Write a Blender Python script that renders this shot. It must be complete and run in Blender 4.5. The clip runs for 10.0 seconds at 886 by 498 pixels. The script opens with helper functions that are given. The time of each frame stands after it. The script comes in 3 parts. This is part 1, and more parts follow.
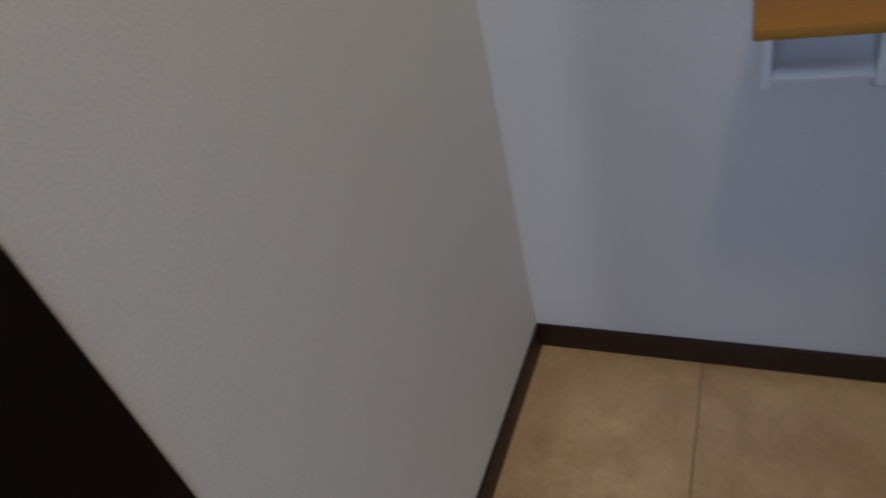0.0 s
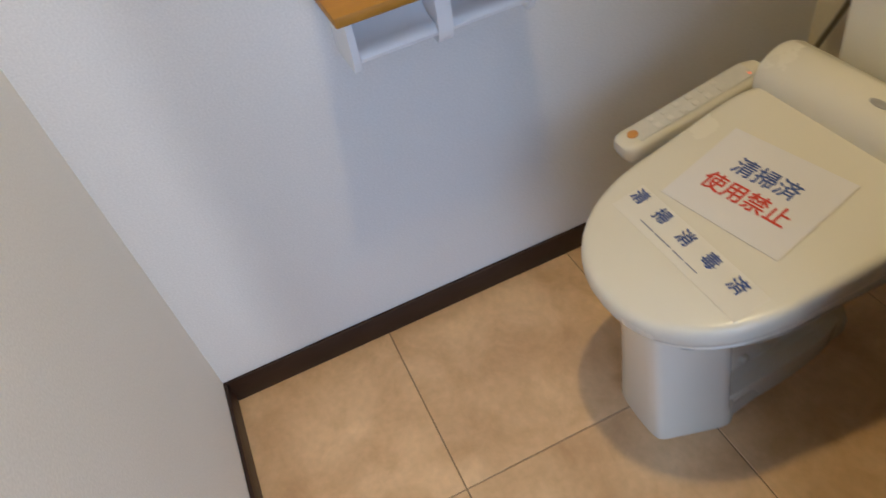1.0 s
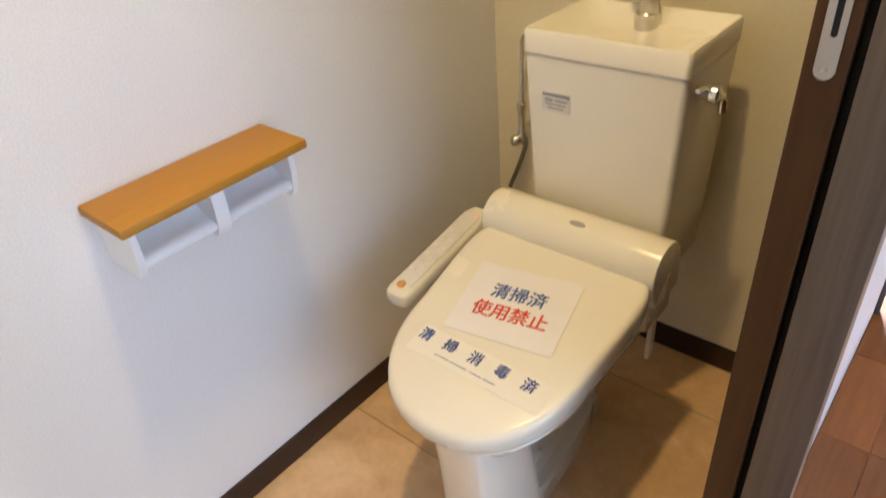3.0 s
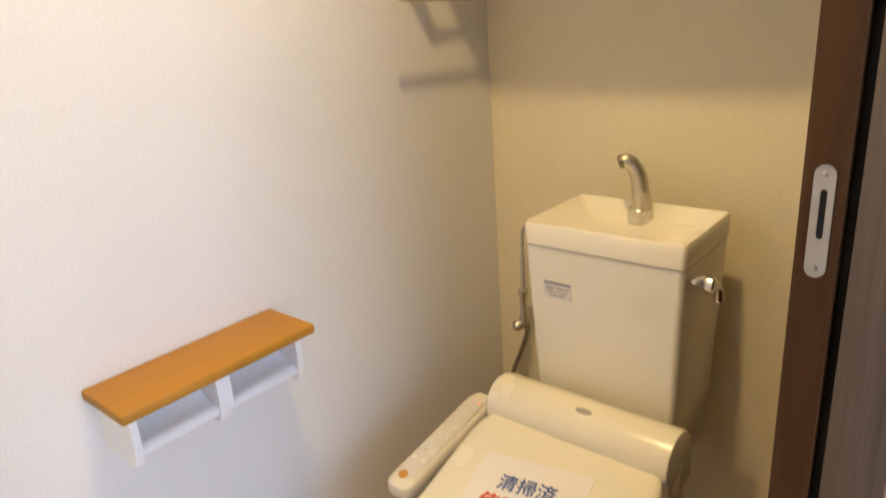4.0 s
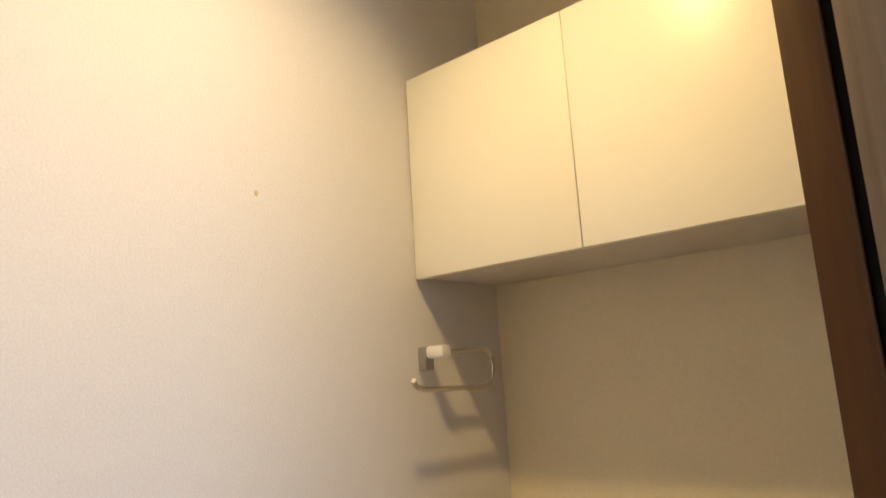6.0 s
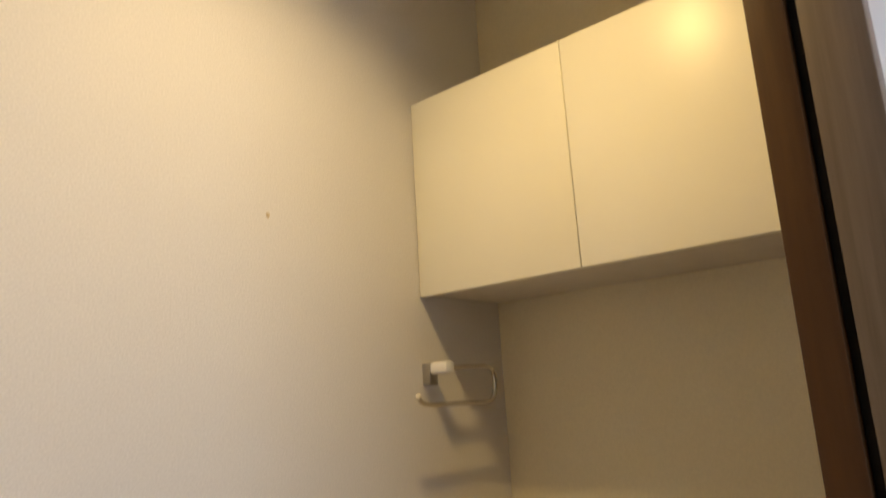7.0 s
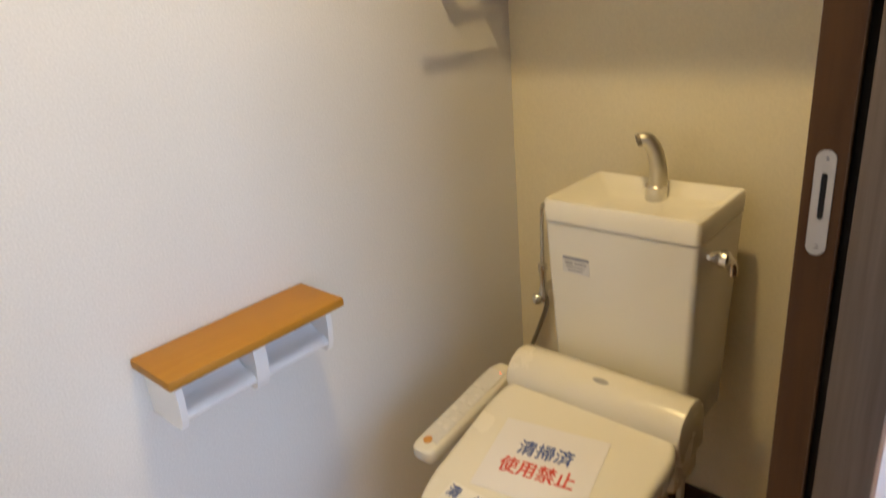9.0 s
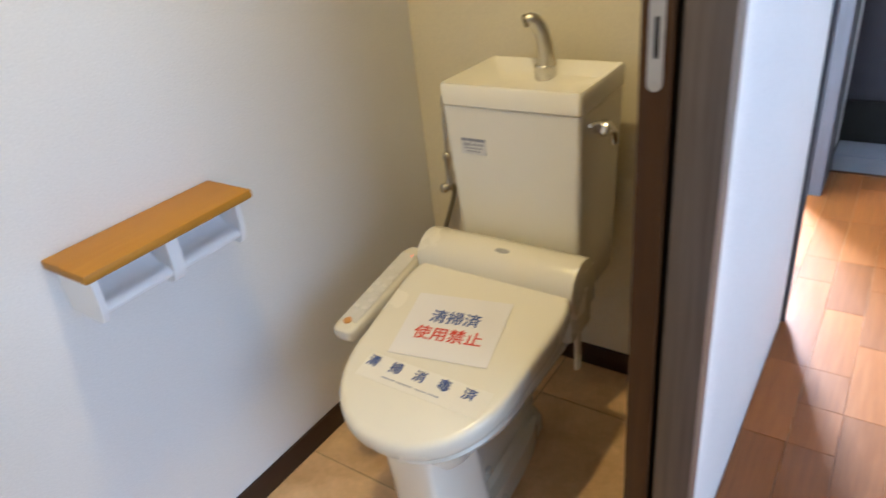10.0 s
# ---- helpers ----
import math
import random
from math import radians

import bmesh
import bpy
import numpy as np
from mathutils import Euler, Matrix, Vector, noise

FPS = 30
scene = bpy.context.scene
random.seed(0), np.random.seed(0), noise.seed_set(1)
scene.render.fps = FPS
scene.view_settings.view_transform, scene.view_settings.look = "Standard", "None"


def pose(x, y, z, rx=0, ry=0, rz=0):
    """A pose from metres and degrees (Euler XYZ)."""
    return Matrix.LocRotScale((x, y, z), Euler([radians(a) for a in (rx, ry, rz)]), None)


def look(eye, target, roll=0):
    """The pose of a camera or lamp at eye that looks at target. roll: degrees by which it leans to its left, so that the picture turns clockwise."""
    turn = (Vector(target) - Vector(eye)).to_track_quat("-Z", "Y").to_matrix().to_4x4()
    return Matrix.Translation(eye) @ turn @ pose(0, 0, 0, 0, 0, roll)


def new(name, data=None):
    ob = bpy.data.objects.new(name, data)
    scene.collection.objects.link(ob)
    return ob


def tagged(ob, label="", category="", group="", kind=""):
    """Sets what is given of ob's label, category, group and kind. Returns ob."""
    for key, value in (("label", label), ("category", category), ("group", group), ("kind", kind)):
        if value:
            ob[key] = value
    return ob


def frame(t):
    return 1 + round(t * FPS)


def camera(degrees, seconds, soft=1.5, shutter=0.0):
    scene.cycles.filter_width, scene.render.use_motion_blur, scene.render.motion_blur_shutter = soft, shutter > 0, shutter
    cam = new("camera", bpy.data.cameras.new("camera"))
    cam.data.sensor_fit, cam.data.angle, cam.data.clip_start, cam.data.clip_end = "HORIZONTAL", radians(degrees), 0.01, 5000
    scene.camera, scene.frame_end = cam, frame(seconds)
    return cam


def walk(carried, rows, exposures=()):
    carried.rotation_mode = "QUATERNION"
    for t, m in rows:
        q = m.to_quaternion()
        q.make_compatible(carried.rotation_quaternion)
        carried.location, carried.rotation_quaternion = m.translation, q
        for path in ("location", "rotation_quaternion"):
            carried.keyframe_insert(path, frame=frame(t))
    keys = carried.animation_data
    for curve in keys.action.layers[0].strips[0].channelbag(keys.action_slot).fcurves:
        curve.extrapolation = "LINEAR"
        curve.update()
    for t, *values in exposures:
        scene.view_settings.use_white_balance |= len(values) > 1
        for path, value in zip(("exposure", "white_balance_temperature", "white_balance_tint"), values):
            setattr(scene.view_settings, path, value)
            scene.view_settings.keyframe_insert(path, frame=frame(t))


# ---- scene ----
cam = camera(66.9, 10.0, soft=1.5, shutter=0.4)
PATH = [
    (0, (1.051, 0.414, 1.166), (-0.346, -0.386, -0.021), -15.5),
    (0.2, (1.035, 0.378, 1.163), (-0.412, -0.180, -0.076), -14.6),
    (0.5, (0.941, 0.321, 1.174), (-0.510, 0.235, -0.200), -16.65),
    (0.8, (0.950, 0.293, 1.182), (-0.445, 0.545, -0.228), -14.1),
    (1, (0.976, 0.271, 1.173), (-0.397, 0.633, -0.235), -12.9),
    (1.2, (1.010, 0.235, 1.172), (-0.337, 0.690, -0.233), -12.1),
    (1.5, (1.032, 0.207, 1.193), (-0.258, 0.747, -0.236), -11.5),
    (1.8, (1.030, 0.170, 1.206), (-0.214, 0.829, -0.212), -10.9),
    (2, (1.007, 0.163, 1.211), (-0.186, 0.896, -0.217), -11.2),
    (2.3, (1.008, 0.135, 1.192), (-0.158, 1.066, -0.133), -8.9),
    (2.5, (0.997, 0.136, 1.205), (-0.148, 1.18, -0.06), -7.4),
    (2.7, (0.974, 0.14, 1.235), (-0.136, 1.261, 0.006), -6.1),
    (3.8, (0.971, 0.133, 1.247), (-0.248, 1.53, 0.498), -4.0),
    (4, (0.971, 0.126, 1.255), (-0.273, 1.547, 0.598), -4.3),
    (4.5, (0.971, 0.127, 1.268), (-0.323, 1.603, 0.883), -3.9),
    (5, (0.975, 0.133, 1.285), (-0.344, 1.632, 1.165), -3.8),
    (5.5, (0.981, 0.127, 1.289), (-0.326, 1.631, 1.461), -3.3),
    (5.7, (0.964, 0.14, 1.308), (-0.331, 1.641, 1.575), -3.3),
    (6.8, (0.981, 0.105, 1.306), (-0.277, 1.577, 1.807), -3.9),
    (7, (0.995, 0.098, 1.31), (-0.282, 1.58, 1.728), -3.4),
    (7.5, (0.987, 0.091, 1.308), (-0.341, 1.581, 1.429), -4.9),
    (8, (0.99, 0.092, 1.303), (-0.348, 1.57, 1.145), -4.9),
    (8.5, (0.994, 0.098, 1.291), (-0.34, 1.526, 0.861), -5.1),
    (9, (0.997, 0.088, 1.278), (-0.277, 1.447, 0.552), -5.1),
    (9.5, (1.012, 0.07, 1.264), (-0.165, 1.375, 0.309), -6.5),
    (9.8, (1.037, 0.046, 1.252), (-0.068, 1.381, 0.253), -7.2),
    (10, (1.08, 0.037, 1.243), (0.029, 1.436, 0.275), -6.9),
]
EXPOSURES = [(0, -2.10, 5250, 12), (0.2, -1.80, 5400, 12), (0.5, -1.50, 5700, 12), (1, -0.92, 5450, 12), (2, -0.52, 5450, 12), (2.7, -0.34, 5750, 13), (4, -0.19, 6250, 15), (4.5, -0.08, 6500, 16),
             (5, -0.25, 6550, 17), (5.7, -0.47, 6450, 18), (6.8, -1.06, 6900, 14), (7.5, -1.04, 6800, 14), (8, -0.90, 6550, 14), (9, -0.52, 6050, 13), (10, -0.44, 5450, 10)]
walk(cam, [(t, look(eye, target, roll)) for t, eye, target, roll in PATH], EXPOSURES)


# ---- world and lights ----
world = bpy.data.worlds.new("world")
scene.world = world
world.use_nodes = True
wn = world.node_tree.nodes
sky = wn.new("ShaderNodeTexSky")
sky.sky_type, sky.sun_disc = "NISHITA", False
sky.sun_elevation, sky.sun_rotation = radians(35), radians(200)
world.node_tree.links.new(sky.outputs[0], wn["Background"].inputs[0])
wn["Background"].inputs[1].default_value = 0.06


def lamp_area(name, m, w, h, power, colour):
    data = bpy.data.lights.new(name, "AREA")
    data.shape, data.size, data.size_y, data.energy, data.color = "RECTANGLE", w, h, power, colour
    ob = new(name, data)
    ob.matrix_world = m
    return ob


BULB = (0.515, 0.61, 2.385)
bulb_light = bpy.data.lights.new("bulb_light", "AREA")
bulb_light.shape, bulb_light.size = "DISK", 0.085
bulb_light.energy, bulb_light.color = 14.6, (1.0, 0.71, 0.285)
bulb_light.spread = radians(139)
new("bulb_light", bulb_light).location = BULB
# daylight in the two windows of the room across the hall, and in that of the room beside the hall
lamp_area("window_light_across", pose(3.27, 0.05, 1.25, 90, 0, 90), 1.75, 1.75, 72.0, (0.61, 0.775, 1.0))
lamp_area("window_light_corner", pose(3.27, 2.20, 1.25, 90, 0, 90), 0.24, 1.75, 72.0, (1.0, 0.93, 0.82))
lamp_area("window_light_side", look((-0.06, 4.15, 1.3), (0.7, 2.0, 0.6)), 0.50, 1.8, 1050.0, (0.72, 0.85, 1.0))


# ---- materials ----
def material(name, colour, rough=0.6, metal=0.0, dark=None, scale=6.0, mix=0.5, grain=0.0, grain_scale=200.0,
             stretch=(1, 1, 1), coat=0.0, vary=0.0, rvar=0.0, speck=0.0, spec=0.5, swirl=0.0):
    """Two colours mixed by a noise at two scales, with fine relief and an uneven gloss."""
    m = bpy.data.materials.new(name)
    m.use_nodes = True
    nt = m.node_tree
    n, link = nt.nodes, nt.links.new
    b = n["Principled BSDF"]
    b.inputs["Roughness"].default_value, b.inputs["Metallic"].default_value = rough, metal
    b.inputs["Coat Weight"].default_value, b.inputs["Specular IOR Level"].default_value = coat, spec
    tc, mp = n.new("ShaderNodeTexCoord"), n.new("ShaderNodeMapping")
    mp.inputs["Scale"].default_value = stretch
    link(tc.outputs["Object"], mp.inputs["Vector"])
    vec = mp.outputs["Vector"]
    if vary:
        info, add = n.new("ShaderNodeObjectInfo"), n.new("ShaderNodeVectorMath")
        sc = n.new("ShaderNodeMath")
        sc.operation, sc.inputs[1].default_value = "MULTIPLY", 37.0
        link(info.outputs["Random"], sc.inputs[0])
        link(vec, add.inputs[0])
        link(sc.outputs[0], add.inputs[1])
        vec = add.outputs[0]
    no, fine = n.new("ShaderNodeTexNoise"), n.new("ShaderNodeTexNoise")
    no.inputs["Scale"].default_value, no.inputs["Detail"].default_value = scale, 6
    no.inputs["Roughness"].default_value, no.inputs["Distortion"].default_value = 0.6, swirl
    fine.inputs["Scale"].default_value, fine.inputs["Detail"].default_value = grain_scale, 3
    link(vec, no.inputs["Vector"]), link(vec, fine.inputs["Vector"])
    ramp = n.new("ShaderNodeValToRGB")
    lo, hi = 0.5 - 0.28 * mix, 0.5 + 0.28 * mix
    ramp.color_ramp.elements[0].position, ramp.color_ramp.elements[1].position = max(0.2, lo - 0.1), min(0.85, hi + 0.1)
    d = dark or tuple(c * 0.88 for c in colour)
    ramp.color_ramp.elements[0].color, ramp.color_ramp.elements[1].color = (*d, 1), (*colour, 1)
    link(no.outputs["Fac"], ramp.inputs["Fac"])
    out = ramp.outputs["Color"]
    if speck:
        sp, mul = n.new("ShaderNodeMapRange"), n.new("ShaderNodeVectorMath")
        mul.operation = "SCALE"
        sp.inputs["From Min"].default_value, sp.inputs["From Max"].default_value = 0.3, 0.7
        sp.inputs["To Min"].default_value, sp.inputs["To Max"].default_value = 1 - speck, 1 + speck
        link(fine.outputs["Fac"], sp.inputs["Value"])
        link(out, mul.inputs[0])
        link(sp.outputs[0], mul.inputs["Scale"])
        out = mul.outputs[0]
    if vary:
        hsv = n.new("ShaderNodeHueSaturation")
        mr = n.new("ShaderNodeMapRange")
        mr.inputs["To Min"].default_value, mr.inputs["To Max"].default_value = 1 - vary, 1 + vary
        link(info.outputs["Random"], mr.inputs["Value"])
        link(mr.outputs[0], hsv.inputs["Value"])
        link(out, hsv.inputs["Color"])
        out = hsv.outputs["Color"]
    link(out, b.inputs["Base Color"])
    if grain:
        bump = n.new("ShaderNodeBump")
        bump.inputs["Strength"].default_value, bump.inputs["Distance"].default_value = grain, 0.002
        link(fine.outputs["Fac"], bump.inputs["Height"])
        link(bump.outputs["Normal"], b.inputs["Normal"])
    if rvar:
        rr = n.new("ShaderNodeMapRange")
        rr.inputs["To Min"].default_value, rr.inputs["To Max"].default_value = max(0.02, rough - rvar), rough + rvar
        link(no.outputs["Fac"], rr.inputs["Value"])
        link(rr.outputs[0], b.inputs["Roughness"])
    return m


M_WALL = material("white_wallpaper", (0.73, 0.72, 0.70), 0.75, dark=(0.69, 0.68, 0.66), scale=2.2, mix=0.7, grain=0.25, grain_scale=300, speck=0.06)
M_CEIL = material("ceiling_paper", (0.80, 0.79, 0.76), 0.8, grain=0.25, grain_scale=300)
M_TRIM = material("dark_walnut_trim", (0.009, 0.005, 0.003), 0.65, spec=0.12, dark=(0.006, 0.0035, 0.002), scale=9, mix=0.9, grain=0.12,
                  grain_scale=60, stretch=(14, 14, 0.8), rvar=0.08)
M_TRIM_H = material("dark_walnut_baseboard", (0.046, 0.023, 0.013), 0.45, spec=0.3, dark=(0.024, 0.012, 0.007), scale=7, mix=0.9, grain=0.1,
                    grain_scale=60, stretch=(2, 2, 16), rvar=0.08)
M_FRAME = material("brown_wood_frame", (0.084, 0.036, 0.009), 0.5, dark=(0.046, 0.018, 0.005), spec=0.25, scale=8, mix=0.9, grain=0.12,
                   grain_scale=60, stretch=(14, 14, 0.7), rvar=0.08)
M_CASING = material("grey_brown_wood_casing", (0.160, 0.120, 0.090), 0.42, dark=(0.082, 0.058, 0.041), scale=8, mix=1.0, grain=0.2,
                    grain_scale=60, stretch=(16, 16, 0.6), rvar=0.1)
M_RUBBER = material("black_rubber", (0.012, 0.011, 0.010), 0.8)
M_TILE = material("tan_stone_tile", (0.80, 0.56, 0.315), 0.46, dark=(0.52, 0.315, 0.15), scale=7.5, mix=0.55, grain=0.10, grain_scale=70, speck=0.05, vary=0.06, rvar=0.10, swirl=0.5)
M_JOINT = material("brown_tile_joint", (0.34, 0.235, 0.13), 0.7, grain=0.1)
M_IVORY = material("ivory_ceramic", (0.82, 0.785, 0.675), 0.12, dark=(0.805, 0.77, 0.66), scale=2, coat=0.3)
M_PLASTIC = material("ivory_plastic", (0.77, 0.725, 0.60), 0.27, dark=(0.745, 0.70, 0.575), scale=3, grain=0.02, grain_scale=500, rvar=0.05)
M_WHITE = material("white_plastic", (0.82, 0.83, 0.84), 0.35, dark=(0.79, 0.80, 0.81), scale=8, rvar=0.05)
M_SHELF = material("orange_oak_board", (0.44, 0.215, 0.026), 0.5, spec=0.25, dark=(0.375, 0.172, 0.019), scale=7, mix=0.9, grain=0.1, grain_scale=80, stretch=(12, 1.2, 12), rvar=0.06)
M_CABINET = material("cream_cabinet_board", (0.89, 0.88, 0.785), 0.36, dark=(0.875, 0.865, 0.77), scale=3, grain=0.03, grain_scale=300, rvar=0.05)
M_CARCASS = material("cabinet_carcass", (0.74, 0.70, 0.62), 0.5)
M_CHROME = material("chrome", (0.74, 0.73, 0.71), 0.24, 1.0, dark=(0.66, 0.65, 0.63), scale=20, rvar=0.05)
M_SPOUT = material("brushed_chrome", (0.66, 0.63, 0.56), 0.42, 1.0, dark=(0.56, 0.53, 0.46), scale=14, rvar=0.06)
M_SATIN = material("satin_steel", (0.52, 0.51, 0.50), 0.33, 1.0, dark=(0.43, 0.42, 0.41), scale=30, rvar=0.08)
M_HOSE = material("grey_metal_hose", (0.24, 0.21, 0.16), 0.4, 0.6, grain=0.3, grain_scale=600)
M_PAPER = material("white_paper", (0.745, 0.72, 0.70), 0.6, dark=(0.715, 0.69, 0.67), scale=6, grain=0.04)
M_BAND = material("thin_paper_band", (0.775, 0.735, 0.635), 0.32, dark=(0.755, 0.715, 0.615), scale=6)
M_BLUE = material("blue_print", (0.055, 0.10, 0.31), 0.6, scale=60)
M_RED = material("red_print", (0.62, 0.055, 0.03), 0.6, scale=60)
M_GREY = material("grey_print", (0.30, 0.31, 0.36), 0.6, scale=60)
M_LABEL = material("silver_grey_label", (0.70, 0.69, 0.66), 0.4, dark=(0.60, 0.59, 0.57), scale=60)
M_PRINT = material("pale_grey_print", (0.40, 0.40, 0.42), 0.6, scale=60)
M_BADGE = material("grey_badge", (0.38, 0.36, 0.33), 0.35, dark=(0.30, 0.29, 0.27), scale=150)
M_ORANGE = material("orange_button", (0.60, 0.27, 0.05), 0.4)
M_REMOTE = material("pale_grey_panel", (0.70, 0.67, 0.60), 0.3, dark=(0.62, 0.60, 0.54), scale=60)
M_KEY = material("pale_key", (0.745, 0.715, 0.65), 0.32, dark=(0.71, 0.68, 0.62), scale=40)
M_SCUFF = material("yellowed_scuff", (0.58, 0.48, 0.32), 0.7, scale=200)
M_WOOD = material("red_brown_floorboard", (0.29, 0.100, 0.020), 0.34, spec=0.5, dark=(0.18, 0.055, 0.010), scale=5, mix=0.9, grain=0.06,
                  grain_scale=40, stretch=(16, 1.2, 16), vary=0.26, rvar=0.06)
M_BAFFLE = material("added_light_baffle", (0.05, 0.045, 0.04), 0.6)
M_CREAM = material("cream_wallpaper", (0.75, 0.685, 0.510), 0.75, dark=(0.705, 0.64, 0.47), scale=2.2, mix=0.7, grain=0.26, grain_scale=230, speck=0.035)
M_POST = material("grey_door_post", (0.085, 0.083, 0.09), 0.7, spec=0.2, dark=(0.065, 0.063, 0.068), scale=8, stretch=(10, 10, 1))
M_GAP = material("floor_gap", (0.10, 0.038, 0.013), 0.6)
M_PORCH = material("pale_porch_tile", (0.30, 0.32, 0.36), 0.4, dark=(0.24, 0.26, 0.30), scale=8)
M_DOOR = material("dark_entrance_door", (0.030, 0.034, 0.048), 0.4, dark=(0.022, 0.025, 0.036), scale=6)
M_LED = bpy.data.materials.new("red_indicator")
M_LED.use_nodes = True
glow = M_LED.node_tree.nodes["Principled BSDF"]
glow.inputs["Base Color"].default_value = glow.inputs["Emission Color"].default_value = (1.0, 0.10, 0.03, 1)
glow.inputs["Emission Strength"].default_value = 3.0


# ---- mesh helpers ----
def finish(name, bm, mat, parent=None, label="", smooth=40):
    bmesh.ops.recalc_face_normals(bm, faces=bm.faces)
    me = bpy.data.meshes.new(name)
    bm.to_mesh(me)
    bm.free()
    for p in me.polygons:
        p.use_smooth = True
    me.set_sharp_from_angle(angle=radians(smooth))
    me.materials.append(mat)
    ob = new(name, me)
    if parent:
        ob.parent = parent
    if label:
        ob["label"] = label
    return ob


def part(name, bm, mat, parent, label="", smooth=40):
    """One mesh under a thing or a part."""
    return finish(name, bm, mat, parent, label, smooth)


def structure(name, bm, mat, label, category):
    return tagged(finish(name, bm, mat), label, category, kind="structure")


def thing(name, label, category, group="", at=(0, 0, 0)):
    ob = new(name)
    ob.location = at
    ob.empty_display_size = 0.05
    return tagged(ob, label, category, group)


def box(bm, x0, x1, y0, y1, z0, z1, bevel=0.0, seg=2):
    """Adds a box, its edges rounded."""
    made = bmesh.ops.create_cube(bm, size=1.0)["verts"]
    for v in made:
        v.co = Vector((x0 + (v.co.x + 0.5) * (x1 - x0), y0 + (v.co.y + 0.5) * (y1 - y0), z0 + (v.co.z + 0.5) * (z1 - z0)))
    if bevel:
        edges = list({e for v in made for e in v.link_edges})
        bmesh.ops.bevel(bm, geom=edges, offset=bevel, segments=seg, affect="EDGES", profile=0.5)
    return bm


def boxes(*rows, bevel=0.0):
    bm = bmesh.new()
    for r in rows:
        box(bm, *r, bevel=bevel)
    return bm


def loft(rings, cap=True):
    """Skins closed rings of equal length."""
    bm = bmesh.new()
    vs = [[bm.verts.new(p) for p in r] for r in rings]
    n = len(rings[0])
    for a, b in zip(vs, vs[1:]):
        for i in range(n):
            bm.faces.new((a[i], a[(i + 1) % n], b[(i + 1) % n], b[i]))
    if cap:
        bm.faces.new(vs[0][::-1])
        bm.faces.new(vs[-1])
    return bm


def turned(profile, steps=24):
    """A body turned about z from (radius, height) pairs."""
    return loft([[(r * math.cos(2 * math.pi * i / steps), r * math.sin(2 * math.pi * i / steps), z) for i in range(steps)] for r, z in profile])


def tube(points, radius, steps=10, radii=None):
    """A round bar along a smoothed line."""
    pts = [Vector(p) for p in points]
    dense = []
    for i in range(len(pts) - 1):
        p0, p1, p2, p3 = pts[max(i - 1, 0)], pts[i], pts[i + 1], pts[min(i + 2, len(pts) - 1)]
        for k in range(6):
            t = k / 6
            dense.append(0.5 * ((2 * p1) + (p2 - p0) * t + (2 * p0 - 5 * p1 + 4 * p2 - p3) * t * t + (3 * p1 - p0 - 3 * p2 + p3) * t ** 3))
    dense.append(pts[-1])
    rings, side = [], None
    for i, p in enumerate(dense):
        d = (dense[min(i + 1, len(dense) - 1)] - dense[max(i - 1, 0)]).normalized()
        if side is None:
            side = d.orthogonal().normalized()
        side = (side - d * side.dot(d)).normalized()
        up = d.cross(side)
        r = radius if radii is None else radii[0] + (radii[1] - radii[0]) * i / (len(dense) - 1)
        rings.append([p + r * (math.cos(2 * math.pi * k / steps) * side + math.sin(2 * math.pi * k / steps) * up) for k in range(steps)])
    return loft(rings)


def stadium(w, h, n=10):
    """An upright slot shape in (u, v)."""
    r, c = w / 2, h / 2 - w / 2
    up = [(r * math.cos(math.pi * i / n), c + r * math.sin(math.pi * i / n)) for i in range(n + 1)]
    return up + [(-u, -v) for u, v in up]


def lettering(text, size, mat, parent, m, name="lettering", bold=0.0):
    cu = bpy.data.curves.new(name, "FONT")
    cu.body, cu.size, cu.align_x, cu.align_y, cu.extrude = text, size, "CENTER", "CENTER", 0.0002
    tmp = bpy.data.objects.new(name, cu)
    scene.collection.objects.link(tmp)
    bpy.context.view_layer.update()
    me = bpy.data.meshes.new_from_object(tmp.evaluated_get(bpy.context.evaluated_depsgraph_get()))
    bpy.data.objects.remove(tmp)
    if bold:
        # heavier strokes: the glyphs laid over themselves a little aside
        bm = bmesh.new()
        for dx, dy, dz in ((0, 0, 0), (bold, 0, 0.00004), (0, bold * 0.6, 0.00008), (bold, bold * 0.6, 0.00012)):
            have = len(bm.verts)
            bm.from_mesh(me)
            bm.verts.ensure_lookup_table()
            for v in bm.verts[have:]:
                v.co += Vector((dx - bold / 2, dy, dz))
        bm.to_mesh(me)
        bm.free()
    me.name = name
    me.materials.clear()
    me.materials.append(mat)
    ob = new(name, me)
    ob.parent = parent
    ob.matrix_local = m
    return ob


# ---- the large structure ----
W, L, H = 0.8425, 1.45, 2.405          # the lavatory inside
HX = 0.905                            # the hall's wall by the lavatory
Y0, Y1 = 0.0, 0.732                   # the doorway
DOOR_H = 2.0

structure("wall_west", boxes((-0.1, 0, -0.1, 1.95, -0.05, 2.5)), M_WALL, "white textured wallpaper wall behind the paper shelf", "wall")
structure("wall_south", boxes((0, 0.856, -0.1, 0, -0.05, 2.5)), M_WALL, "white textured wallpaper end wall", "wall")
structure("wall_north", boxes((0, W, L, L + 0.1, -0.05, 2.5)), M_CREAM, "cream wallpaper wall behind the cistern", "wall")
structure("wall_east", boxes((W, HX, 0.775, 1.75, -0.05, 2.5), (0.858, HX, -1.5, -0.035, -0.05, 2.5), (W, HX, -0.035, 0.775, DOOR_H + 0.04, 2.5)), M_WALL,
          "white wall between lavatory and hall with a doorway", "wall")
